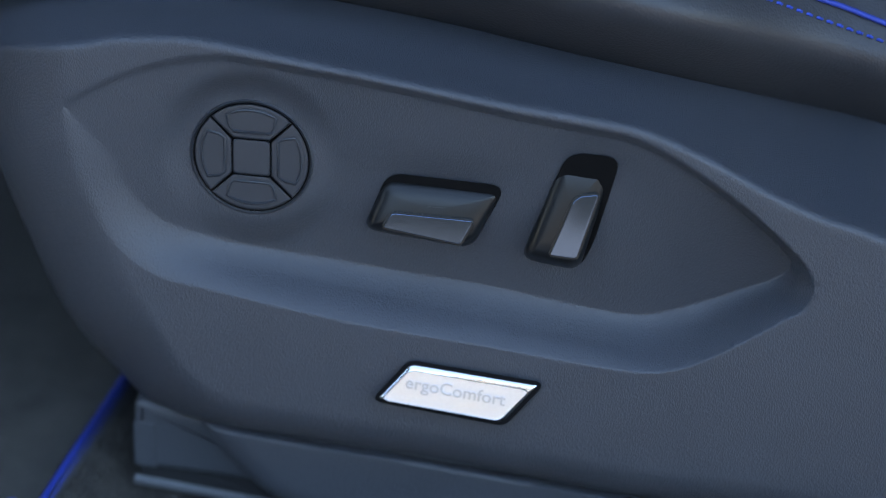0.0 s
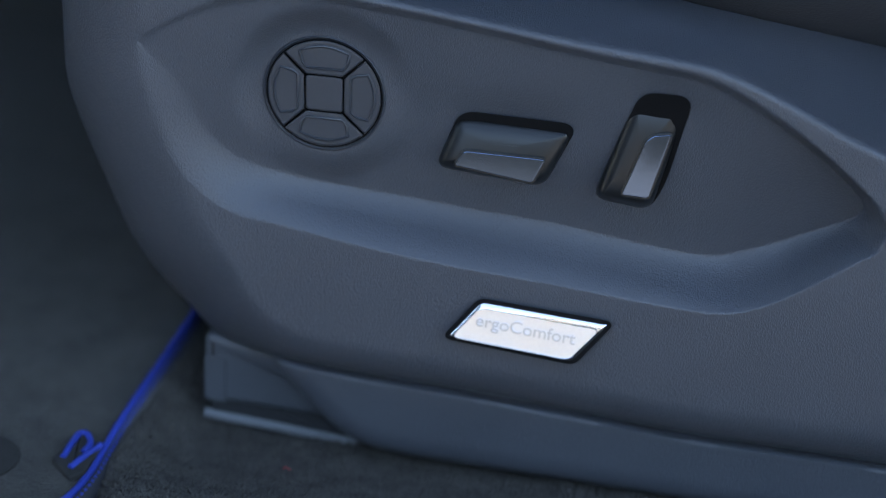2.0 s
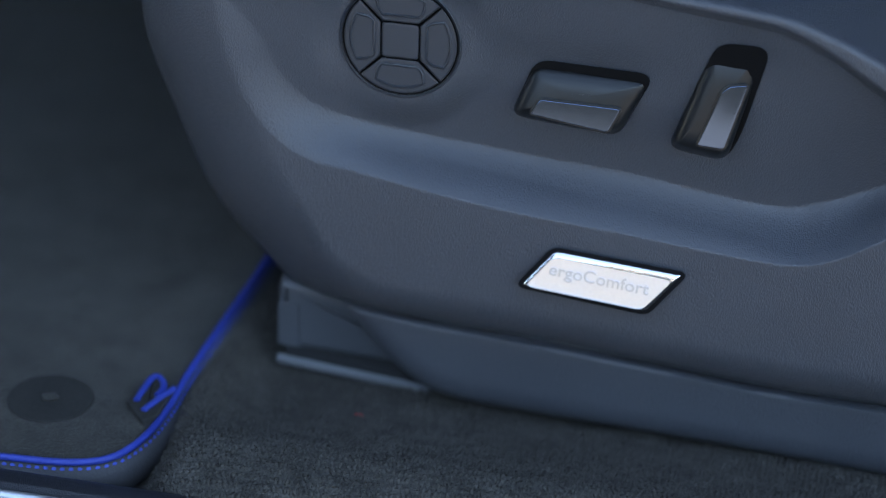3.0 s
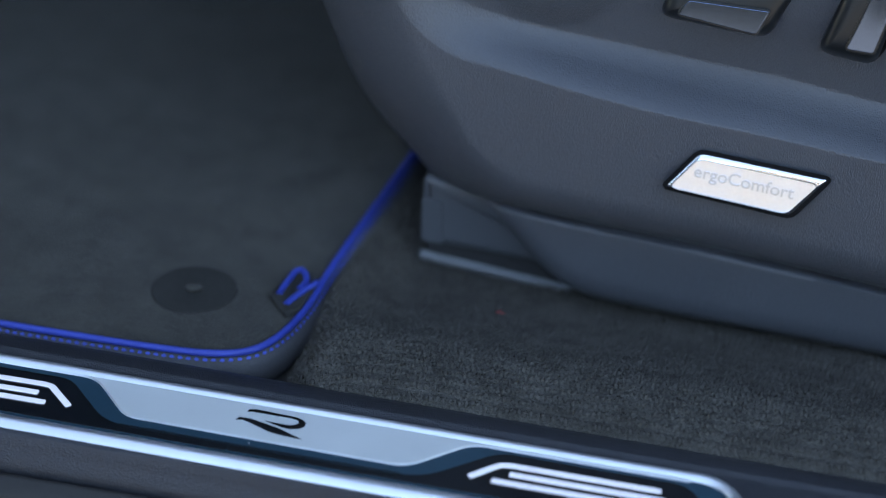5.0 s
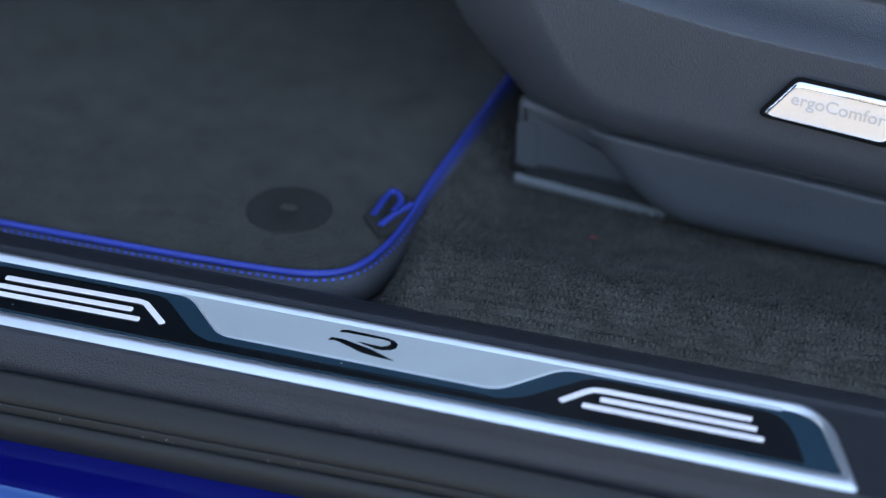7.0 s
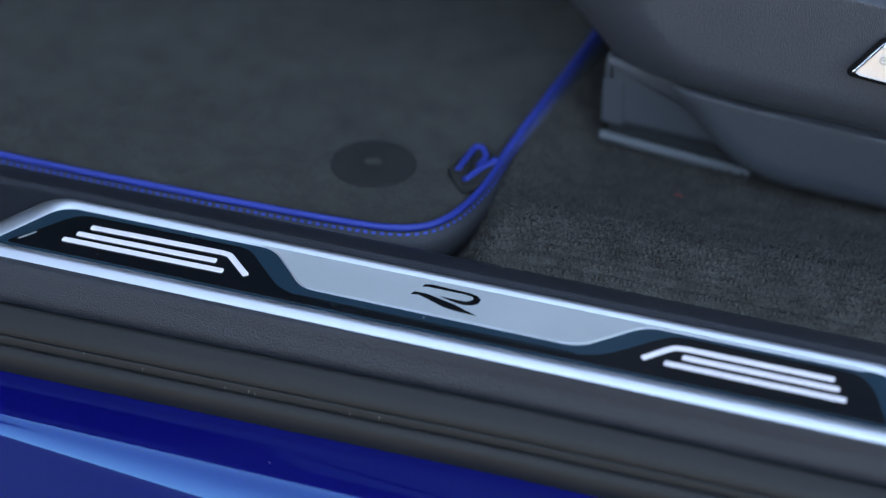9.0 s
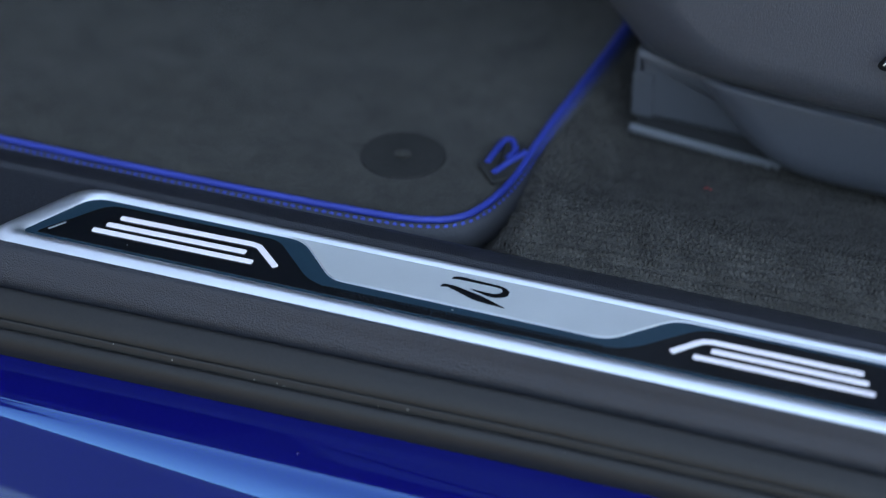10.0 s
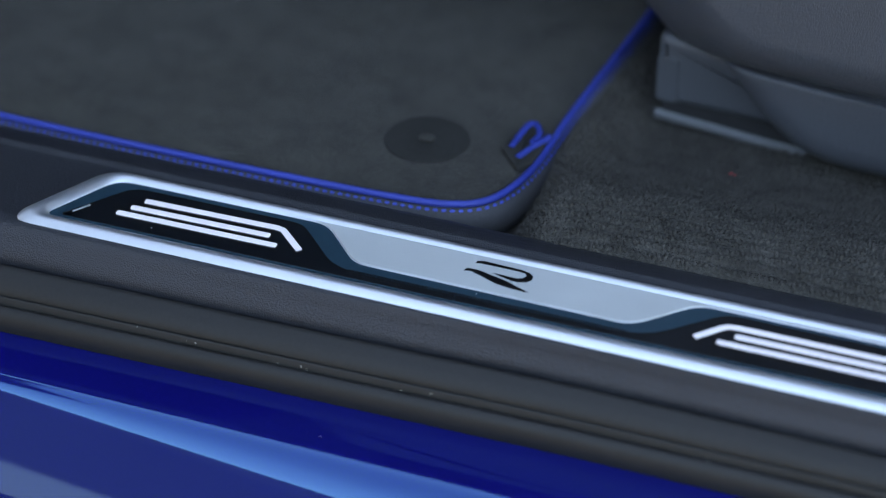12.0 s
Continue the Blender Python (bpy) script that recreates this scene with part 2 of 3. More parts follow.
def set_back(points):
    """How far the moulded panel lies behind its nominal plane."""
    p = np.asarray(points, float)
    u, v = p[:, 0], p[:, 1]
    # shoulder above the ridge
    rise = v - np.interp(u, RIDGE[:, 0], RIDGE[:, 1])
    soft = 0.0011
    d = SHOULDER * soft * np.logaddexp(0, rise / soft)
    # slight belly of the face below the tray
    d += 0.10 * np.clip(v - 0.075, -0.1, 0.06) * (rise < 0.1) * 0.25
    # tray with the switches
    within = inside(p, RIM)
    floor_in = inside(p, BED)
    a, b = away(p, RIM), away(p, BED)
    s = np.where(floor_in, 1.0, np.where(within, a / (a + b + 1e-9), 0.0))
    w = 0.30 * ease(s) + 0.70 * s
    ceiling_ = np.maximum(np.interp(u, *np.array(TOP_IN).T), 0.160)
    deep = (0.0035 + 0.0175 * np.clip((ceiling_ - v) / 0.080, 0, 1.1)) * (0.30 + 0.70 * ease((u + 0.005) / 0.130)) * (1 + 0.9 * ease((u - 0.215) / 0.070))
    d += deep * w
    # rounded edges
    e = away(p, EDGE, closed=False)
    near = ease((0.075 - u) / 0.045)
    R = 0.014 + 0.018 * near
    q = np.clip(R - e, 0, None) / R
    d += R * ((0.70 - 0.05 * near) * (1 - np.sqrt(np.clip(1 - q * q, 0, 1))) + 0.26 * near * np.clip(q, 0, 1) ** 1.5)
    # dish of the round switch
    r = np.hypot(u - KNOB[0], v - KNOB[1])
    # shallow hollows over the two levers
    for cx, cz, rx, rz in ((0.155, 0.146, 0.030, 0.010), (0.211, 0.158, 0.016, 0.012)):
        g = ((u - cx) / rx) ** 2 + ((v - cz) / rz) ** 2
        d += 0.0025 * np.exp(-g)
    flat_ = 1 - ease((r - KNOB_R - 0.0025) / 0.013)
    return d * (1 - flat_) + KNOB_BED * flat_


def at_seat(u, v, h=0.0):
    """A place h proud of the panel's surface."""
    return on_seat(u, v, float(set_back([(u, v)])[0]) - h)


seat = thing("car_seat", "dark grey car seat with grained side trim and power switches", "seat")
us = np.unique(np.r_[-0.0231 + 0.0231 * np.linspace(0, 1, 60) ** 1.7, np.linspace(0, 0.30, 330), np.linspace(0.30, 0.42, 40)])
low = np.interp(us, EDGE[:, 0], EDGE[:, 1])
high = 0.003 + np.interp(us, *np.array(UPPER).T)
ROWS_V = 270
vv = np.linspace(0, 1, ROWS_V)
pts = np.stack([np.repeat(us, ROWS_V), (low[:, None] + (high - low)[:, None] * vv).ravel()], 1)
back = set_back(pts)
verts = [on_seat(u, v, d) for (u, v), d in zip(pts, back)]
faces = [(i * ROWS_V + k, (i + 1) * ROWS_V + k, (i + 1) * ROWS_V + k + 1, i * ROWS_V + k + 1) for i in range(len(us) - 1) for k in range(ROWS_V - 1)]
base = len(verts)
for i in range(len(us)):
    x, y, z = verts[i * ROWS_V]
    verts.append((x + 0.004, max(y, 0.16) + 0.46, z + 0.002))
faces += [(i * ROWS_V, base + i, base + i + 1, (i + 1) * ROWS_V) for i in range(len(us) - 1)]
front = [k for k in range(ROWS_V)]
first = len(verts)
verts += [(verts[k][0] + 0.004, 0.62, verts[k][2]) for k in front]
faces += [(k, k + 1, first + k + 1, first + k) for k in range(ROWS_V - 1)]
mesh_of("side_panel", verts, faces, TRIM, seat, "grained dark grey plastic side trim with sunken switch tray")

# lower trim below the seam
LOW_EDGE = smooth_curve([(0.0470, 0.034), (0.0588, 0.0297), (0.0720, 0.0135), (0.0838, 0.0018), (0.0957, -0.0055), (0.1110, -0.0090), (0.1446, -0.0108), (0.1914, -0.0125),
                         (0.2607, -0.0160), (0.42, -0.026)], 160)
us2 = np.linspace(0.0475, 0.42, 240)
hi2 = np.interp(us2, *np.array(SEAM).T) + 0.006
lo2 = np.interp(us2, LOW_EDGE[:, 0], LOW_EDGE[:, 1])
n2, verts, faces = 40, [], []
for u, a, b in zip(us2, lo2, hi2):
    line = np.stack([np.full(n2, u), np.linspace(a, b, n2)], 1)
    e = away(line, LOW_EDGE, closed=False)
    q = np.clip(0.010 - e, 0, None) / 0.010
    d = 0.0085 + 0.005 * (1 - np.sqrt(1 - q * q)) - 0.04 * np.clip(0.02 - line[:, 1], 0, 1)
    d += 0.005 * np.clip(1 - (b - 0.006 - line[:, 1]) / 0.004, 0, 1) ** 1.5
    verts += [on_seat(x, z, k) for (x, z), k in zip(line, d)]
faces = [(i * n2 + k, (i + 1) * n2 + k, (i + 1) * n2 + k + 1, i * n2 + k + 1) for i in range(len(us2) - 1) for k in range(n2 - 1)]
base = len(verts)
verts += [(verts[i * n2][0] + 0.002, 0.60, verts[i * n2][2] + 0.004) for i in range(len(us2))]
faces += [(i * n2, base + i, base + i + 1, (i + 1) * n2) for i in range(len(us2) - 1)]
mesh_of("lower_trim", verts, faces, TRIM, seat, "lower strip of grained dark plastic")

# leather cushion above the trim
cu = np.linspace(-0.10, 0.45, 130)
line = np.interp(cu, *np.array(UPPER).T)
rid = np.interp(cu, RIDGE[:, 0], RIDGE[:, 1])
n3, verts = 48, []
for u, a, r in zip(cu, line, rid):
    start = SHOULDER * max(a - r, 0) - 0.001
    for k in range(n3):
        t = k / (n3 - 1)
        v = a - 0.003 + 0.11 * t
        swell = 0.044 * math.sin(min(t * 3.2, 1.0) * math.pi / 2) - 0.115 * max(0, t - 0.18) ** 1.5
        verts.append(on_seat(u, v, start + 0.022 - swell + 0.001 * noise.noise((u * 25, v * 40, 0))))
faces = [(i * n3 + k, (i + 1) * n3 + k, (i + 1) * n3 + k + 1, i * n3 + k + 1) for i in range(len(cu) - 1) for k in range(n3 - 1)]
# across to the far side and down at the front
tops = [i * n3 + n3 - 1 for i in range(len(cu))]
base = len(verts)
verts += [(verts[k][0], verts[k][1] + 0.05, verts[k][2] + 0.07) for k in tops] + [(verts[k][0], 0.62, verts[k][2] + 0.07) for k in tops]
faces += [(a[i], a[i + 1], b[i + 1], b[i]) for a, b in ((tops, range(base, base + len(cu))), (range(base, base + len(cu)), range(base + len(cu), base + 2 * len(cu)))) for i in range(len(cu) - 1)]
first = len(verts)
verts += [(verts[k][0] + 0.002, 0.62, verts[k][2]) for k in range(n3)]
faces += [(k, k + 1, first + k + 1, first + k) for k in range(n3 - 1)] + [(n3 - 1, base, base + len(cu), first + n3 - 1)]
mesh_of("cushion", verts, faces, LEATHER, seat, "dark grey leather seat bolster")
# unseen block at the cushion's front end, added to shade the footwell
front_end = rounded([(-0.160, 0.200), (-0.170, 0.320), (-0.120, 0.350), (0.060, 0.352), (0.060, 0.190), (-0.020, 0.188)], [0.02, 0.03, 0.02, 0.004, 0.004, 0.01], 6)
slab("cushion_shade_block", front_end, lambda u, v, h: (u, 0.60 - h, v), 0.0, 0.435, 0.020, LEATHER, seat, "unseen leather block over the footwell, added to shade the mat", segments=5)


# ---- the car round it: floor, lining, roof, sill and the ground outside ----
def box(name, lo, hi, mat, label, category, kind="structure"):
    (a, b, c), (d, e, f) = lo, hi
    v = [(x, y, z) for x in (a, d) for y in (b, e) for z in (c, f)]
    q = [(0, 1, 3, 2), (4, 6, 7, 5), (0, 4, 5, 1), (2, 3, 7, 6), (0, 2, 6, 4), (1, 5, 7, 3)]
    return tagged(mesh_of(name, v, q, mat, smooth=False), label, category, kind=kind)


def floor_height(x, y):
    """The carpet: flat under the mat, swelling up beside it towards the sill."""
    inner_ = ease((y - 0.06) / 0.05)
    side = ease((x + 0.009 + 0.003 * inner_ - 0.010 * np.exp(-np.clip(y - 0.020, 0, 1) / 0.012)) / (0.026 - 0.012 * inner_))
    hump = 0.004 * np.exp(-((y - 0.052) / 0.020) ** 2) - 0.026 * ease((y - 0.05) / 0.095) * (0.4 + 0.6 * ease(x / 0.03)) - 0.003 * ease((0.034 - y) / 0.012) - 0.007 * ease((0.0285 - y) / 0.008)
    return -0.024 * (1 - side) + side * hump


gx = np.unique(np.r_[np.linspace(-1.0, -0.03, 30), np.linspace(-0.03, 0.30, 300), np.linspace(0.30, 1.0, 20)])
gy = np.unique(np.r_[np.linspace(0.020, 0.20, 165), np.linspace(0.20, 1.4, 20)])
X, Y = np.meshgrid(gx, gy, indexing="ij")
Z = floor_height(X, Y)
# knitted rows of the pile, stretched over the swelling
rows = np.cos(2 * np.pi * (Y - 0.0285 + 0.012 * np.exp(-np.clip(X, 0, 1) / 0.014)) / 0.0046)
fade = ease((X - 0.0) / 0.02) * ease((0.32 - X) / 0.1) * ease((0.16 - Y) / 0.05)
Z = Z + 0.0008 * rows * fade
verts = np.stack([X.ravel(), Y.ravel(), Z.ravel()], 1)
ny = len(gy)
faces = [(i * ny + k, (i + 1) * ny + k, (i + 1) * ny + k + 1, i * ny + k + 1) for i in range(len(gx) - 1) for k in range(ny - 1)]
tagged(mesh_of("floor", verts, faces, CARPET), "dark grey looped carpet swelling beside the sill", "carpet", kind="structure")

# loops of the pile, row by row
rng = np.random.default_rng(9)
ix, iy = np.meshgrid(np.arange(0.000, 0.30, 0.0023), np.arange(0.0245, 0.195, 0.0046), indexing="ij")
lx, ly = (ix + rng.normal(0, 0.0004, ix.shape)).ravel(), (iy + 0.004 - 0.012 * np.exp(-ix / 0.014) + rng.normal(0, 0.0003, ix.shape)).ravel()
beside = lambda y: np.interp(y, [0.02, 0.09, 0.118, 0.155, 0.1865, 0.23], [-0.02, 0.0005, 0.0012, 0.0032, 0.0054, 0.0075])
verts, faces = [], []
for x, y in zip(lx, ly):
    if x < beside(y):
        continue
    z = float(floor_height(x, y))
    a, b, c = 0.00115 * rng.uniform(0.85, 1.1), 0.0017 * rng.uniform(0.9, 1.1), 0.0018
    k = len(verts)
    for q in range(6):
        ca, sa = math.cos(q * math.pi / 3), math.sin(q * math.pi / 3)
        verts += [(x + a * ca, y + b * sa, z - 0.0003), (x + 0.7 * a * ca, y + 0.7 * b * sa, z + 0.75 * c)]
    verts.append((x, y, z + c))
    for q in range(6):
        p, r = k + 2 * q, k + 2 * ((q + 1) % 6)
        faces += [(p, r, r + 1, p + 1), (p + 1, r + 1, k + 12)]
me = bpy.data.meshes.new("carpet_loops")
me.from_pydata(verts, [], faces)
me.materials.append(CARPET)
me.shade_smooth()
loops = new("carpet_loops", me)
loops.parent = bpy.data.objects["floor"]
tagged(loops, "grey carpet loops in curved rows", kind="stuff")
# loose fibres standing in rows on the carpet
rng = np.random.default_rng(4)
ix, iy = np.meshgrid(np.arange(0.000, 0.30, 0.0023), np.arange(0.0245, 0.195, 0.0046), indexing="ij")
cx, cy = (ix + rng.normal(0, 0.0003, ix.shape)).ravel(), (iy + 0.004 - 0.012 * np.exp(-ix / 0.014) + rng.normal(0, 0.0003, ix.shape)).ravel()
each = 9
keep = cx > beside(cy)
cx, cy = np.repeat(cx[keep], each), np.repeat(cy[keep], each)
turn_ = rng.uniform(0, 2 * np.pi, len(cx))
ox, oy = np.cos(turn_), np.sin(turn_)
foot_r, tip_r, tall_ = rng.uniform(0, 0.0005, len(cx)), rng.uniform(0.0002, 0.0018, len(cx)), rng.uniform(0.0008, 0.0026, len(cx))
fx, fy = cx + ox * foot_r, cy + oy * foot_r
fz = floor_height(fx, fy) - 0.0002
wx, wy = -oy * 0.00016, ox * 0.00016
tip = np.stack([cx + ox * tip_r, cy + oy * tip_r, fz + tall_], 1)
verts = np.stack([np.stack([fx - wx, fy - wy, fz], 1), np.stack([fx + wx, fy + wy, fz], 1), tip], 1).reshape(-1, 3)
me = bpy.data.meshes.new("carpet_pile")
me.from_pydata(verts.tolist(), [], [(3 * i, 3 * i + 1, 3 * i + 2) for i in range(len(cx))])
me.materials.append(FIBRE)
pile = new("carpet_pile", me)
pile.parent = bpy.data.objects["floor"]
tagged(pile, "short grey carpet fibres in rows", kind="stuff")

# unseen walls and roof, added to close the cabin and keep light out
box("wall_far", (-1.0, 1.40, -0.1), (1.0, 1.45, 1.00), DARK, "unseen dark wall closing the opposite side of the car", "wall")
box("wall_front", (-1.05, 0.0, -0.1), (-0.80, 1.40, 1.00), DARK, "unseen dark wall closing the footwell end of the car", "wall")
box("wall_rear", (1.0, 0.0, -0.1), (1.05, 1.40, 1.00), DARK, "unseen dark wall closing the rear of the cabin", "wall")
# unseen block where a dashboard would be, added to darken the deep footwell
box("wall_mat_shade", (-0.80, 0.12, 0.36), (-0.24, 1.40, 0.62), DARK, "unseen dark block in the dashboard's place, added to shade the mat", "wall")
box("ceiling", (-1.05, 0.10, 1.00), (1.05, 1.45, 1.05), HEADLINING, "unseen grey roof of the car, placed to block the sky", "ceiling")
# unseen upright wall in the opened front door's place, added to block light
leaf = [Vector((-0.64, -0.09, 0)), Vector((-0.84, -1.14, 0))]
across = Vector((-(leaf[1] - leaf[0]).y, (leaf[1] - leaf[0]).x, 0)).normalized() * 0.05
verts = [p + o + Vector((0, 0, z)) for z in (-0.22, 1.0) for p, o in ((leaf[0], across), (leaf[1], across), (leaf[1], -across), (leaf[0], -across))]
tagged(mesh_of("wall_door", verts, [(0, 1, 2, 3), (4, 5, 6, 7)] + [(k, (k + 1) % 4, 4 + (k + 1) % 4, 4 + k) for k in range(4)], DARK, smooth=False), "unseen dark wall in the opened door's place, blocking light", "wall", kind="structure")
# unseen ground; its grey is chosen for the light it bounces and reflects
box("ground", (-60, -60, -0.45), (60, 60, -0.40), PAVING, "unseen grey ground outside the car, toned for bounced light", "ground")
# unseen dark band, added so the paint reflects a dark horizon
box("backdrop", (-40, -16.5, -0.40), (40, -16, 4.2), FAR, "unseen dark band on the horizon, added for the paint's reflections", "hedge")

SX0, SX1 = -0.75, 0.75


def drawing_in(x, y):
    """Shifts the sill's outer edge and the seal inwards, more towards the rear, to fit the camera's view."""
    return (0.0054 + 0.0215 * min(max(x + 0.18, -0.2), 0.23)) * min(1.0, max(0.0, (-0.0362 - y) / 0.012))


def along_sill(name, profile, mat, parent=None, label="", steps=80, sway=0.0):
    """A profile of (y, z) drawn along the sill."""
    verts, n = [], len(profile)
    for i in range(steps + 1):
        x = SX0 + (SX1 - SX0) * i / steps
        verts += [(x, y + drawing_in(x, y), z + sway * noise.noise((x * 9, y * 30, 3))) for y, z in profile]
    faces = [(i * n + k, i * n + (k + 1) % n, (i + 1) * n + (k + 1) % n, (i + 1) * n + k) for i in range(steps) for k in range(n)]
    faces += [tuple(range(n)), tuple(range(steps * n, steps * n + n))]
    return mesh_of(name, verts, faces, mat, parent, label)


along_sill("sill_trim", [(0.060, -0.032), (0.040, -0.0180), (0.0360, -0.0135), (0.0335, -0.0095), (0.0305, -0.0055), (0.0270, -0.0028), (0.0235, -0.0012), (0.0195, -0.0004), (0.0165, 0.0000), (0.0150, 0.0003), (0.0138, 0.0001),
                         (0.0130, -0.0006), (0.0110, -0.0008), (-0.030, -0.0008), (-0.0372, -0.0010), (-0.0400, -0.0020), (-0.0440, -0.0048), (-0.0480, -0.0080), (-0.0502, -0.0106), (-0.0508, -0.0130), (-0.0500, -0.030)], SILL)
tagged(bpy.data.objects["sill_trim"], "dark grey grained plastic door sill trim", "door sill", kind="structure")
seal = thing("door_seal", "black rubber door seal with rounded lips along the sill", "seal")
along_sill("inner_lip", [(-0.0498, -0.034), (-0.0499, -0.0225), (-0.0517, -0.0220), (-0.0525, -0.0152), (-0.0534, -0.0138), (-0.0546, -0.0137), (-0.0556, -0.0143), (-0.0568, -0.0150), (-0.0582, -0.0158), (-0.0600, -0.0176), (-0.0615, -0.0200),
                         (-0.0622, -0.0222), (-0.0618, -0.034)], RUBBER, seal, sway=0.0004)
along_sill("bead", [(-0.0616, -0.034), (-0.0619, -0.0226), (-0.0624, -0.0217), (-0.0631, -0.0216), (-0.0637, -0.0223), (-0.0639, -0.034)], RUBBER, seal, sway=0.0003)
along_sill("outer_lip", [(-0.0634, -0.036), (-0.0637, -0.0262), (-0.0644, -0.0247), (-0.0655, -0.0243), (-0.0668, -0.0250), (-0.0681, -0.0268), (-0.0689, -0.0294), (-0.0688, -0.0325), (-0.0675, -0.038)], RUBBER, seal, sway=0.0004)
# the shoulder's rounding widens rearwards, shaped to fit the sky streak in the camera's view
verts, faces, steps = [], [], 90
for i in range(steps + 1):
    x = SX0 + (SX1 - SX0) * i / steps
    k = min(8.5, max(1.5, 4.2 + 27 * (x + 0.10)))
    y0, z0 = -0.0842, -0.0364
    prof = [(-0.048, -0.15), (-0.048, -0.0345), (-0.0690, -0.0347), (-0.0760, -0.0352), (-0.0810, -0.0357), (y0, z0)]
    prof += [(y0 - 0.0019 * k * math.sin(a) / math.sin(1.15), z0 - 0.0021 * k * (1 - math.cos(a)) / (1 - math.cos(1.15)) - 0.0004 * k * a) for a in (0.15, 0.3, 0.45, 0.6)]
    for steep in (1.45, 1.55, 1.65, 1.75, 1.85, 1.95, 2.1):
        prof.append((prof[-1][0] - 0.00022 * k / steep, prof[-1][1] - 0.00022 * k))
    y1, z1 = prof[-1]
    prof += [(y1 - 0.40 * d, z1 - d) for d in (0.004, 0.012, 0.022, 0.034)]
    y2, z2 = prof[-1]
    prof += [(y2 - 0.0011, z2 - 0.004), (y2 - 0.0014, z2 - 0.008), (y2 - 0.0012, z2 - 0.014), (y2 - 0.0004, z2 - 0.022), (y2 + 0.004, -0.15)]
    verts += [(x, y, z) for y, z in prof]
m = len(prof)
faces = [(i * m + k, i * m + (k + 1) % m, (i + 1) * m + (k + 1) % m, (i + 1) * m + k) for i in range(steps) for k in range(m)] + [tuple(range(m)), tuple(range(steps * m, steps * m + m))]
mesh_of("painted_sill", verts, faces, PAINT)
tagged(bpy.data.objects["painted_sill"], "glossy deep blue painted car body below the door", "car body", kind="structure")

# ---- scuff plate on the sill ----
def flat(u, v, h):
    return (u, v, h)


plate = thing("scuff_plate", "brushed silver scuff plate with lit bars set in the door sill", "scuff plate")
OUT = [(-0.1828, -0.0355), (-0.1590, 0.0086), (0.1800, 0.0086), (0.1905, -0.0005), (0.2065, -0.0355)]
INN = [(-0.1695, -0.0285), (-0.1530, 0.0030), (0.1768, 0.0036), (0.1850, -0.0010), (0.1990, -0.0285)]
outer = rounded(OUT, [0.009, 0.010, 0.008, 0.010, 0.004], 8)
inner = rounded(INN, [0.004, 0.007, 0.006, 0.008, 0.002], 8)


def rim_place(u, v, h):
    # the outer long side of the rim falls away towards the door
    return (u, v, h - 0.30 * max(0.0, -0.0290 - v) if h > 0 else h)


frame_ring("rim", outer, inner, rim_place, [(0, -0.0034), (0, 0.0002), (0.06, 0.0009), (0.16, 0.0016), (0.30, 0.0021), (0.45, 0.0023), (0.62, 0.0021), (0.80, 0.0015), (0.93, 0.0008), (1, 0.0003), (1, -0.0008)], ALU_RIM, plate, "bright rounded aluminium rim")
slab("base", inset(inner, -0.0006), flat, -0.0008, 0.0004, 0.0002, TEAL, plate, "dark teal glossy panel")
FIELD = [(-0.1480, 0.0040), (-0.0630, 0.0036), (-0.0435, -0.0170), (0.0672, -0.0176), (0.0872, 0.0030), (0.1700, 0.0030), (0.1700, 0.0040)]
field = rounded(FIELD, [0.0002, 0.006, 0.005, 0.006, 0.006, 0.0002, 0.0002], 6)
slab("field_edge", inset(field, -0.0004), flat, 0.0, 0.0007, 0.0002, ALU_RIM, plate, "thin bright line round the silver field")
slab("field", field, flat, 0.0, 0.0010, 0.0001, SILVER, plate, "fine-grained silver field")
LEFT = rounded([(-0.1640, -0.0268), (-0.1445, 0.0002), (-0.0722, 0.0004), (-0.0531, -0.0190), (-0.0467, -0.0220), (-0.0400, -0.0232), (0.0, -0.0232), (0.0, -0.0270)], [0.002, 0.006, 0.005, 0.008, 0.006, 0.006, 0.0002, 0.0002])
RIGHT = rounded([(0.0004, -0.0232), (0.0640, -0.0236), (0.0766, -0.0205), (0.0985, 0.0008), (0.1695, 0.0006), (0.1768, -0.0080), (0.1850, -0.0262), (0.0004, -0.0268)], [0.0002, 0.008, 0.008, 0.006, 0.006, 0.006, 0.002, 0.0002])
slab("black_print", LEFT, flat, 0.0, 0.0006, 0.0001, BLACK, plate, "black printed field")
slab("black_print", RIGHT, flat, 0.0, 0.0006, 0.0001, BLACK, plate, "black printed field")


def stripe(points, width):
    """An outline of a band of the given width along a line of points."""
    p = np.array(points, float)
    d = np.gradient(p, axis=0)
    d /= np.linalg.norm(d, axis=1)[:, None]
    side = np.stack([-d[:, 1], d[:, 0]], 1) * width / 2
    return np.vstack([p + side, (p - side)[::-1]])


BAR = 0.0026
for line_ in ([(-0.1364, -0.0072), (-0.1100, -0.0066), (-0.0806, -0.0060), (-0.0775, -0.0066), (-0.0748, -0.0092), (-0.0663, -0.0172)],
              [(-0.1397, -0.0130), (-0.0808, -0.0120)], [(-0.1435, -0.0182), (-0.0758, -0.0174)],
              [(0.0913, -0.0172), (0.0985, -0.0092), (0.1010, -0.0070), (0.1045, -0.0063), (0.1612, -0.0062)],
              [(0.1052, -0.0117), (0.1642, -0.0115)], [(0.0998, -0.0172), (0.1679, -0.0171)]):
    slab("light_bar", rounded(stripe(line_, BAR), 0.0007, 3), flat, 0.0, 0.0011, 0.0002, LIGHT, plate, "lit white bar")
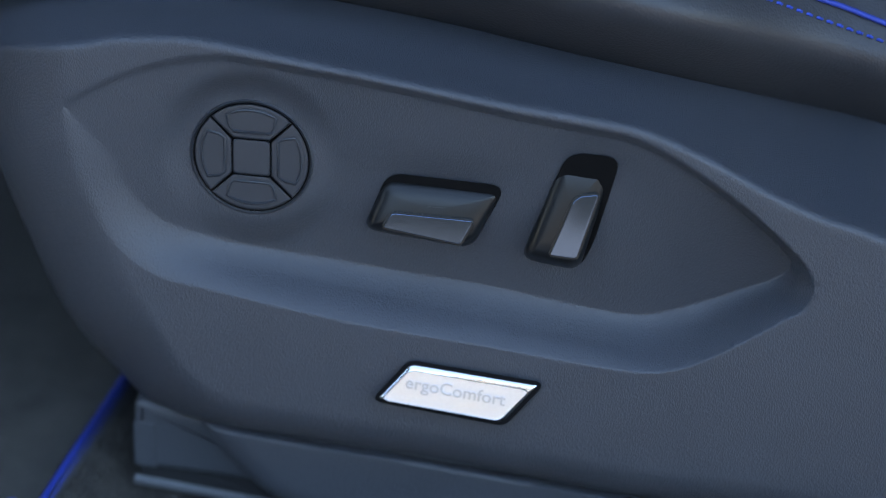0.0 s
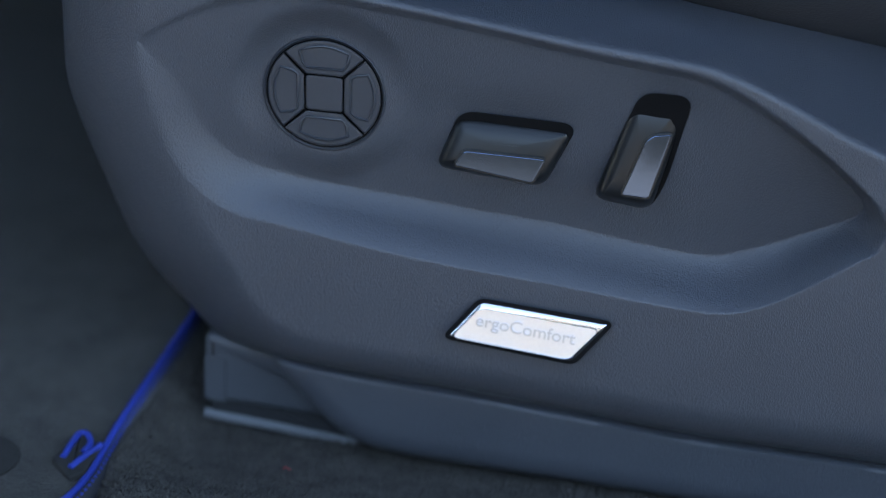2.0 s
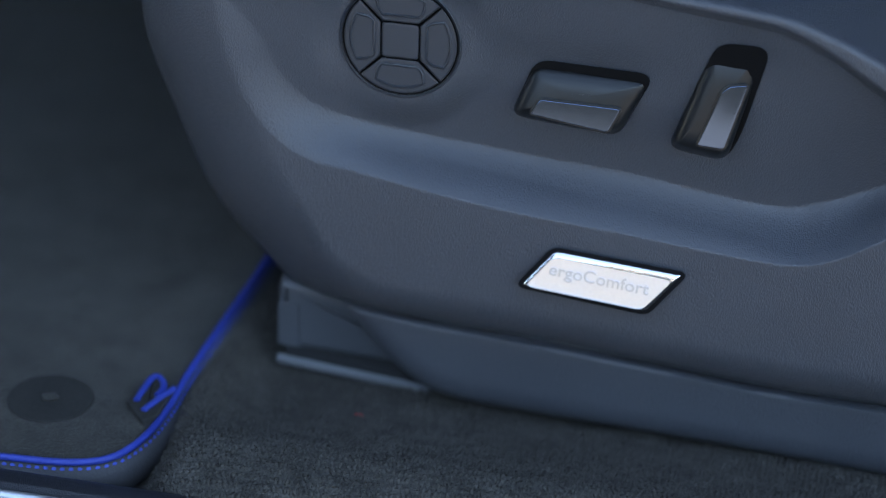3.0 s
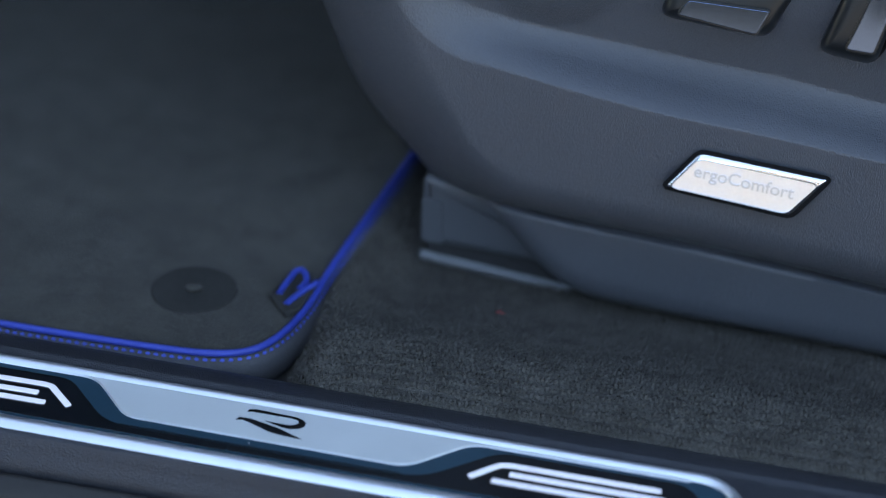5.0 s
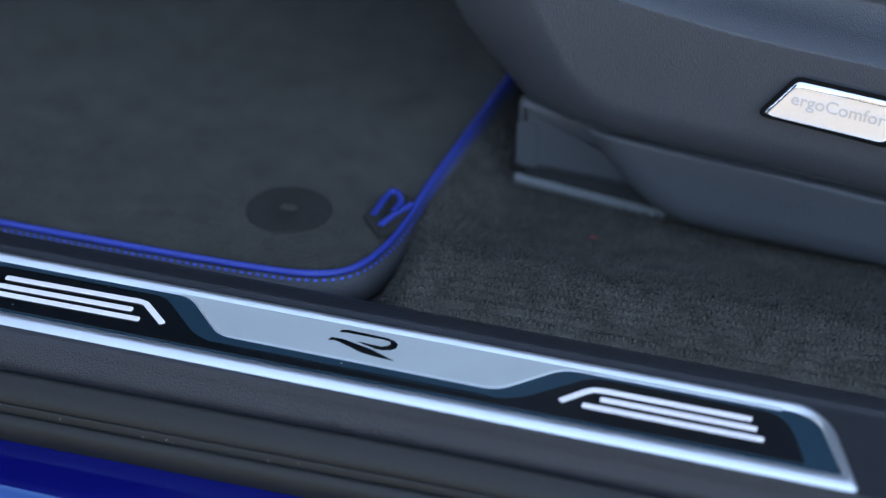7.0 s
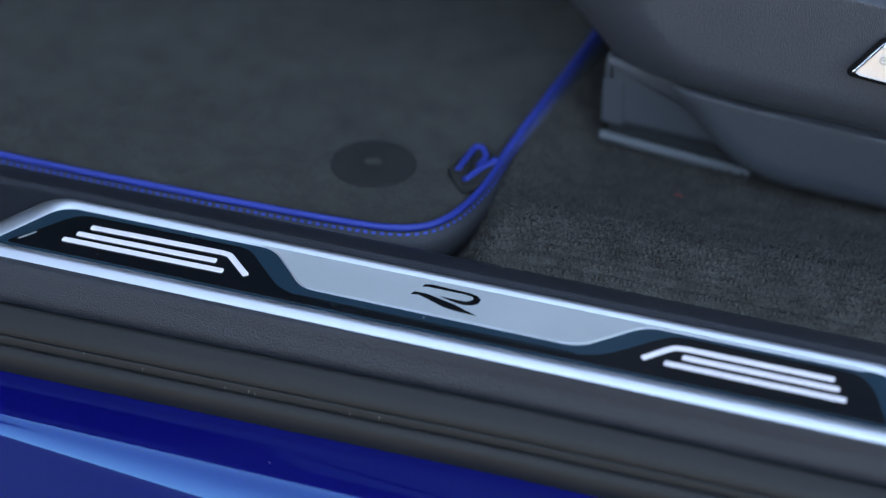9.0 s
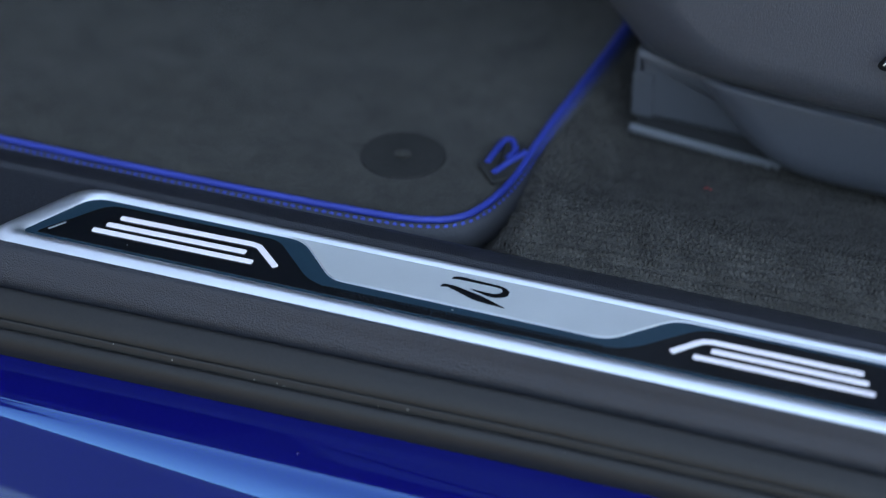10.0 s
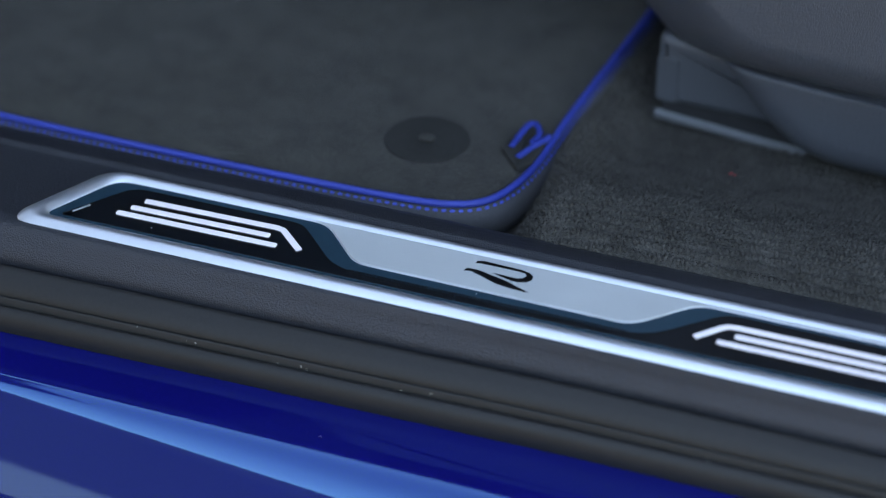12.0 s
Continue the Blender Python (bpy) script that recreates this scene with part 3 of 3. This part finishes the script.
slab("short_line", stripe([(-0.1600, -0.0235), (-0.1555, -0.0170)], 0.0008), flat, 0.0, 0.0008, 0.0001, ALU_RIM, plate)
SIGN_A = [(0.0, -0.0001), (0.0004, 0.0013), (0.0029, 0.0022), (0.0191, 0.0015), (0.0219, 0.0006), (0.0237, -0.0011), (0.0238, -0.0035), (0.0222, -0.0053), (0.0192, -0.0064), (0.0162, -0.0063), (0.0086, -0.0041),
          (0.0143, -0.0043), (0.0184, -0.0043), (0.0203, -0.0032), (0.0211, -0.0017), (0.0201, -0.0001), (0.0172, 0.0004), (0.0024, 0.0004)]
SIGN_B = [(-0.0025, -0.0063), (-0.0016, -0.0043), (0.0029, -0.0042), (0.0104, -0.0061), (0.0154, -0.0074), (0.0253, -0.0116), (0.0179, -0.0112), (0.0119, -0.0103), (0.0039, -0.007), (0.0, -0.0057)]
slab("emblem", np.array(SIGN_A) - (0, 0.0015), flat, 0.0006, 0.00125, 0.0, BLACK, plate, "black emblem of two swung strokes")
slab("emblem", np.array(SIGN_B) - (0, 0.0015), flat, 0.0006, 0.00125, 0.0, BLACK, plate, "black emblem of two swung strokes")
# woven black strip in front of the silver field
verts, faces = [], []
for i in range(74):
    for k in range(3):
        x, y = -0.044 + 0.00150 * i + 0.00075 * (k % 2), -0.0220 - 0.0014 * k
        b = len(verts)
        verts += [(x, y, 0.0006), (x + 0.0012, y, 0.0006), (x + 0.0012, y - 0.0011, 0.0006), (x, y - 0.0011, 0.0006), (x + 0.0006, y - 0.0005, 0.00074)]
        faces += [(b, b + 1, b + 4), (b + 1, b + 2, b + 4), (b + 2, b + 3, b + 4), (b + 3, b, b + 4)]
tagged(mesh_of("woven_strip", verts, faces, BLACK, plate, "black strip with a fine woven relief", smooth=False), kind="stuff")

# ---- floor mat ----
mat_ = thing("floor_mat", "dark grey velour floor mat with blue piping on the carpet", "floor mat")
MAT_Z = -0.006
edge = smooth_curve([(-0.80, 0.0400), (-0.62, 0.0395), (-0.48, 0.0391), (-0.37, 0.0388), (-0.29, 0.0387), (-0.2257, 0.0385), (-0.1729, 0.0376), (-0.0972, 0.0380), (-0.0489, 0.0396), (-0.0270, 0.0425), (-0.0140, 0.0500), (-0.0068, 0.0660), (-0.0038, 0.0877),
                     (-0.0034, 0.1177), (-0.0012, 0.1551), (0.0010, 0.1865), (0.0026, 0.2150), (0.0034, 0.2500), (0.0038, 0.30), (0.0041, 0.37), (0.0043, 0.47), (0.0044, 0.60), (0.0045, 0.75)], 420)
m_in, n = inset(edge, 0.004), len(edge)
if np.hypot(*(m_in[10] - (-0.6, 0.5))) > np.hypot(*(edge[10] - (-0.6, 0.5))):
    m_in = inset(edge, -0.004)
# velour surface, gently uneven, drawn in from the outline
grid, shares = [], np.linspace(0, 1, 90) ** 1.5
for x, y in edge:
    for t in shares:
        px, py = x + (-0.40 - x) * t, y + (0.45 - y) * t
        grid.append((px, py, MAT_Z + (0.0008 * noise.noise((px * 22, py * 22, 0)) + 0.0003 * noise.noise((px * 90, py * 90, 5))) * (1 - math.exp(-t * 40)) - 0.0010 * math.exp(-t * 60)))
faces = [(i * 90 + k, (i + 1) * 90 + k, (i + 1) * 90 + k + 1, i * 90 + k + 1) for i in range(n - 1) for k in range(89)]
mesh_of("mat_surface", grid, faces, MAT, mat_, "dark grey velour pile")
verts, faces = [], []
for (x, y), (xi, yi) in zip(edge, m_in):
    ox, oy = (x - xi) / 0.004, (y - yi) / 0.004
    verts += [(x - ox * 0.001, y - oy * 0.001, MAT_Z - 0.001), (x + ox * 0.0015, y + oy * 0.0015, MAT_Z - 0.002), (x + ox * 0.0042, y + oy * 0.0042, MAT_Z - 0.0055), (x + ox * 0.0045, y + oy * 0.0045, MAT_Z - 0.0125),
              (x + ox * 0.0025, y + oy * 0.0025, MAT_Z - 0.0165), (x - ox * 0.004, y - oy * 0.004, MAT_Z - 0.0175)]
faces = [(i * 6 + k, (i + 1) * 6 + k, (i + 1) * 6 + k + 1, i * 6 + k + 1) for i in range(n - 1) for k in range(5)]
mesh_of("binding", verts, faces, BINDING, mat_, "dark woven binding round the mat's edge")
tube("piping", [(x, y, MAT_Z + 0.0002) for x, y in edge], 0.0015, BLUE, mat_, "bright blue piping")
# stitches under the piping
step = np.r_[0, np.cumsum(np.linalg.norm(np.diff(edge, axis=0), axis=1))]
verts, faces = [], []
for s in np.arange(0.56, step[-1] - 0.42, 0.0033):
    p = np.array([np.interp(s, step, edge[:, k]) for k in (0, 1)])
    q = np.array([np.interp(s, step, m_in[:, k]) for k in (0, 1)])
    o = (p - q) / 0.004
    along = np.array((-o[1], o[0]))
    c = p + o * 0.0021
    b = len(verts)
    for a, w, h in ((-1, 0, 0), (-0.5, 1, 0.0003), (0.5, 1, 0.0003), (1, 0, 0), (0.5, -1, 0.0002), (-0.5, -1, 0.0002)):
        x, y = c + along * a * 0.0011 + o * w * 0.0004
        verts.append((x, y, MAT_Z - 0.0019 - w * 0.0005 + h))
    faces.append(tuple(range(b, b + 6)))
tagged(mesh_of("stitching", verts, faces, THREAD, mat_, "pale blue stitches beside the piping", smooth=False), kind="stuff")
ring = [(-0.0522 + 0.0177 * math.cos(a), 0.0838 + 0.0177 * math.sin(a)) for a in np.linspace(0, 2 * math.pi, 48, endpoint=False)]
fix = slab("fastener", ring, lambda u, v, h: (u, v, MAT_Z + h), 0.0, 0.0008, 0.0005, DISC, mat_, "round dark fastener disc")
hub = [(-0.0522 + 0.0035 * math.cos(a), 0.0832 + 0.0028 * math.sin(a)) for a in np.linspace(0, 2 * math.pi, 20, endpoint=False)]
slab("hub", hub, lambda u, v, h: (u, v, MAT_Z + 0.0012 + h), 0.0, 0.0008, 0.0005, MAT, fix)
tab = slab("tag", rounded([(-0.0213, 0.0869), (-0.0101, 0.0745), (-0.0050, 0.0800), (-0.0042, 0.1000), (-0.0162, 0.1095)], 0.002), lambda u, v, h: (u, v, MAT_Z + h), 0.0, 0.0026, 0.0012, DISC, mat_, "small dark sewn tag")
for pts_ in ([(-0.0167, 0.0873), (-0.0162, 0.0995), (-0.0152, 0.1062), (-0.0123, 0.1061), (-0.0090, 0.0999), (-0.0097, 0.0927)],
             [(-0.0116, 0.0806), (-0.0086, 0.0895), (-0.0045, 0.0995)]):
    tube("emblem", [(x, y, MAT_Z + 0.0030) for x, y in smooth_curve(pts_, 24)], 0.0013, BLUE, tab, "blue embroidered stroke")

# ---- cover of the seat rail ----
cover = thing("rail_cover", "dark grey plastic cover of the seat rail on the carpet", "cover")


def upright(u, v, h):
    return (u, 0.155 - h, v)


COVER = [(0.0245, -0.0105), (0.0243, 0.0222), (0.0700, 0.0130), (0.1000, 0.0085), (0.1000, -0.0132)]
slab("shell", rounded(COVER, [0.0016, 0.005, 0.003, 0.003, 0.003], 6), upright, -0.05, 0.0, 0.0032, SMOOTH, cover, segments=5)
slab("end_cap", rounded([(0.0243, -0.0098), (0.0243, 0.0120), (0.0335, 0.0106), (0.0338, -0.0104)], [0.001, 0.002, 0.0004, 0.0004]), upright, -0.01, 0.0004, 0.0004, SMOOTH, cover, "end piece of the cover")
# dark sheet: the shade under the shell is put into its colour
slab("gap_shade", rounded([(0.0250, -0.0260), (0.0250, -0.0080), (0.1000, -0.0110), (0.1000, -0.0320)], 0.0003), upright, -0.05, -0.008, 0.0003, DARK, cover)
verts = []
for x, z in ((0.0232, -0.0178), (0.0900, -0.0238)):
    verts += [(x, 0.1580, z - 0.0036), (x, 0.1570, z - 0.0020), (x, 0.1571, z - 0.0008), (x, 0.1590, z + 0.0006), (x, 0.1590, z - 0.0042)]
mesh_of("foot_rail", verts, [(k, (k + 1) % 5, 5 + (k + 1) % 5, 5 + k) for k in range(5)] + [(0, 1, 2, 3, 4), (9, 8, 7, 6, 5)], RAIL, cover, "flat metal lower rail, its grey lightened like a lit top", smooth=False)

# ---- round lumbar switch ----
KX, KZ = KNOB
knob_depth = KNOB_BED


def on_knob(u, v, h):
    return on_seat(KX + u, KZ + v, knob_depth - h)


def arc(r, a, b, count):
    return [(r * math.cos(radians(t)), r * math.sin(radians(t))) for t in np.linspace(a, b, count)]


knob = mesh_of("lumbar_switch", [on_knob(u, v, 0.0002) for u, v in arc(KNOB_R + 0.0006, 0, 360, 49)[:-1]] , [tuple(range(48))], GAP, seat, "round four-way lumbar switch")
circle = np.array(arc(1, 0, 360, 73)[:-1])
frame_ring("collar", circle * (KNOB_R + 0.0022), circle * (KNOB_R + 0.0004), on_knob, [(0, -0.0006), (0.15, 0.0004), (0.5, 0.0009), (0.85, 0.0005), (1, -0.0010), (0.5, -0.0020)], BUTTON, knob)
HALF = 0.0074
slab("centre_button", rounded([(-HALF, -HALF), (HALF, -HALF), (HALF, HALF), (-HALF, HALF)], 0.0020), on_knob, 0.0, 0.0026, 0.0008, BUTTON, knob)
for turn in range(4):
    c, s = math.cos(turn * math.pi / 2), math.sin(turn * math.pi / 2)

    def spun(u, v, h, c=c, s=s):
        return on_knob(c * u - s * v, s * u + c * v, h)

    g, q = HALF + 0.0005, KNOB_R - 0.0001
    outline = [(-g + 0.0008, g)] + arc(q, 134, 46, 21) + [(g - 0.0008, g)]
    petal = slab("rocker", np.array(outline), spun, 0.0, 0.0030, 0.0007, BUTTON, knob)
    crescent = [(-0.0072, 0.0106), (-0.0088, 0.0128), *arc(q - 0.0026, 119, 61, 11), (0.0088, 0.0128), (0.0072, 0.0106)]
    hollow = np.array(crescent)
    frame_ring("ridge", inset(hollow, -0.0009), inset(hollow, 0.0007), spun, [(0, 0.0028), (0.25, 0.0036), (0.55, 0.0038), (0.8, 0.0034), (1, 0.0028)], BUTTON, petal)

# ---- the two levers ----
def lever(name, foot, face, insert, tall, lean, label):
    """A lever on the panel: its foot on the tray, its face set proud and lower, and a sky-tinted insert in the face."""
    centre = np.mean(foot, 0)
    level = float(set_back([centre])[0])
    foot, face = rounded(foot, 0.0065, 6), rounded(face, 0.0055, 6)
    n, verts, faces = len(face), [], []
    top, bottom = face[:, 1].max(), face[:, 1].min()
    middle = face.mean(0)
    tiers = [(inset(face, -0.0003), -0.2), (face, 0.45), (inset(face, 0.0005), 0.64), (inset(face, 0.0014), 0.79), (inset(face, 0.0026), 0.895), (middle + (inset(face, 0.0026) - middle) * 0.86, 0.955), (middle + (inset(face, 0.0026) - middle) * 0.70, 0.99),
             (middle + (inset(face, 0.0026) - middle) * 0.48, 1.0), (middle + (inset(face, 0.0026) - middle) * 0.24, 1.0)]
    for ring_, share in tiers:
        for u, v in ring_:
            t = max(0.0, (v - bottom) / (top - bottom))
            verts.append(on_seat(u, v, level - share * (tall - lean * (v - bottom)) + 0.0026 * t ** 4 * max(share, 0)))
    for r in range(len(tiers) - 1):
        faces += [(r * n + i, r * n + (i + 1) % n, (r + 1) * n + (i + 1) % n, (r + 1) * n + i) for i in range(n)]
    faces.append(tuple(range((len(tiers) - 1) * n, len(tiers) * n)))
    body = mesh_of(name, verts, faces, LEVER, seat, label)
    # flat black plate; the dark band above the lever is put into its colour
    slab("dark_backing", inset(foot, -0.0002), at_seat, -0.004, 0.0012, 0.0004, GAP, body)
    lip = rounded(insert, 0.0014)

    def tilted(u, v, h):
        return on_seat(u, v, level - h - 0.0004 - tall + lean * (v - bottom) + 0.0026 * ((v - bottom) / (top - bottom)) ** 4)

    slab("surround", inset(lip, -0.0008), tilted, -0.002, 0.0004, 0.0003, LEVER, body)
    slab("insert", lip, tilted, -0.002, 0.0007, 0.0003, GLOSS, body, "glossy insert tinted with the sky's blue reflection")
    return body


lever("cushion_lever", [(0.1254, 0.1247), (0.1343, 0.1492), (0.1800, 0.1482), (0.1675, 0.1208)],
      [(0.1252, 0.1246), (0.1338, 0.1464), (0.1786, 0.1458), (0.1677, 0.1207)],
      [(0.1327, 0.1256), (0.1363, 0.1322), (0.1678, 0.1320), (0.1632, 0.1215)], 0.0105, 0.20, "black horizontal seat lever")
lever("backrest_lever", [(0.1872, 0.1186), (0.2032, 0.1647), (0.2231, 0.1647), (0.2145, 0.1272), (0.2091, 0.1154)],
      [(0.1871, 0.1185), (0.2012, 0.1612), (0.2208, 0.1622), (0.2094, 0.1155)],
      [(0.1980, 0.1205), (0.2061, 0.1444), (0.2088, 0.1470), (0.2157, 0.1483), (0.2084, 0.1201)], 0.0120, 0.17, "black upright backrest lever")

# ---- badge ----
BADGE = [(0.1447, 0.0674), (0.1978, 0.0635), (0.1831, 0.0431), (0.1305, 0.0484)]
badge_depth = float(set_back([(0.164, 0.056)])[0])


def on_badge(u, v, h):
    # lies in the panel's lower face, leaned back so that it reflects more light
    return on_seat(u, v, badge_depth - 0.0031 - h + 0.19 * (v - 0.056))


badge = slab("badge", inset(rounded(BADGE, 0.0032, 6), -0.0008), on_badge, -0.006, 0.0006, 0.0003, GAP, seat, "slanted brushed aluminium badge with raised lettering")
plate_out = inset(rounded(BADGE, 0.0032, 6), 0.0008)
plate_in = rounded([(0.1447, 0.0634), (0.1926, 0.0597), (0.1809, 0.0445), (0.1338, 0.0489)], 0.0030, 6)
frame_ring("bevel", plate_out, plate_in, on_badge, [(0, -0.001), (0, 0.0004), (0.25, 0.0012), (0.9, 0.0016), (1.0, 0.0013), (1.0, -0.001)], ALU_BEVEL, badge)
slab("face", inset(plate_in, -0.0003), on_badge, -0.001, 0.0011, 0.0001, ALU, badge)
text = bpy.data.curves.new("lettering", "FONT")
text.body, text.extrude, text.bevel_depth, text.bevel_resolution = "ergoComfort", 0.012, 0.012, 1
holder = new("lettering_curve", text)
bpy.context.view_layer.update()
raw = bpy.data.meshes.new_from_object(holder.evaluated_get(bpy.context.evaluated_depsgraph_get()))
bpy.data.objects.remove(holder)
xs = [v.co.x for v in raw.vertices]
x0, wide = min(xs), max(xs) - min(xs)
verts = []
for v in raw.vertices:
    k = 0.0402 / wide
    a, b = (v.co.x - x0) * k, v.co.y * k * 1.05
    verts.append(on_badge(0.1430 + a + 0.10 * b, 0.0553 - 0.092 * a + b, 0.0012 + v.co.z * k * 3.0))
mesh_of("lettering", verts, [tuple(p.vertices) for p in raw.polygons], ALU_WORD, badge, "raised word, its edge shading put into a darker metal", smooth=False)

# ---- seam threads of the cushion ----
def on_cushion(u, v):
    a = float(np.interp(u, cu, line))
    r = float(np.interp(u, cu, rid))
    t = (v - a + 0.003) / 0.11
    swell = 0.044 * math.sin(min(t * 3.2, 1.0) * math.pi / 2) - 0.115 * max(0, t - 0.18) ** 1.5
    return Vector(on_seat(u, v, SHOULDER * max(a - r, 0) - 0.001 + 0.022 - swell))


stitch_line = smooth_curve([(0.2500, 0.2400), (0.2769, 0.2323), (0.2899, 0.2284), (0.3025, 0.2247), (0.3167, 0.2205), (0.36, 0.2070)], 60)
pipe_line = smooth_curve([(0.2600, 0.2440), (0.2914, 0.2352), (0.3017, 0.2324), (0.316, 0.2277), (0.36, 0.2140)], 60)
tube("seat_piping", [on_cushion(u, v) + Vector((0, -0.0010, 0.0005)) for u, v in pipe_line], 0.0011, BLUE, seat, "blue piping of the cushion")
for p, q in zip(stitch_line[::2], stitch_line[1::2]):
    a, b = on_cushion(*p), on_cushion(*q)
    tube("stitch", [a + Vector((0, -0.0004, 0)), (a + b) / 2 + Vector((0, -0.0012, 0.0006)), b + Vector((0, -0.0004, 0))], 0.0006, THREAD, seat, sides=6)

# ---- lint and dust ----
lint = thing("lint", "tiny curled red thread lying on the carpet", "lint")
tube("thread", [(0.0700, 0.1060, -0.0080), (0.0712, 0.1068, -0.0074), (0.0724, 0.1058, -0.0076), (0.0732, 0.1064, -0.0080)], 0.00025, material("red_thread", (0.30, 0.03, 0.03), 0.8), lint, sides=6)
rng = np.random.default_rng(2)
verts, faces = [], []
for x, y, z in [(rng.uniform(-0.17, 0.12), -0.0615 + rng.normal(0, 0.0012), -0.0186) for _ in range(10)] + [(rng.uniform(-0.16, 0.16), rng.uniform(-0.027, 0.002), 0.0012) for _ in range(14)] \
        + [(-0.0325, -0.0788, -0.0353), (-0.0600, -0.0900, -0.0440)]:
    r, b = rng.uniform(0.00012, 0.0003), len(verts)
    verts += [(x - r, y, z), (x, y - r, z), (x + r, y, z), (x, y + r, z), (x, y, z + 1.2 * r), (x, y, z - r)]
    faces += [(b, b + 1, b + 4), (b + 1, b + 2, b + 4), (b + 2, b + 3, b + 4), (b + 3, b, b + 4), (b + 1, b, b + 5), (b + 2, b + 1, b + 5), (b + 3, b + 2, b + 5), (b, b + 3, b + 5)]
tagged(mesh_of("dust", verts, faces, material("pale_dust", (0.6, 0.57, 0.52), 0.9)), "pale dust specks on the sill and seal", "dust", kind="stuff")
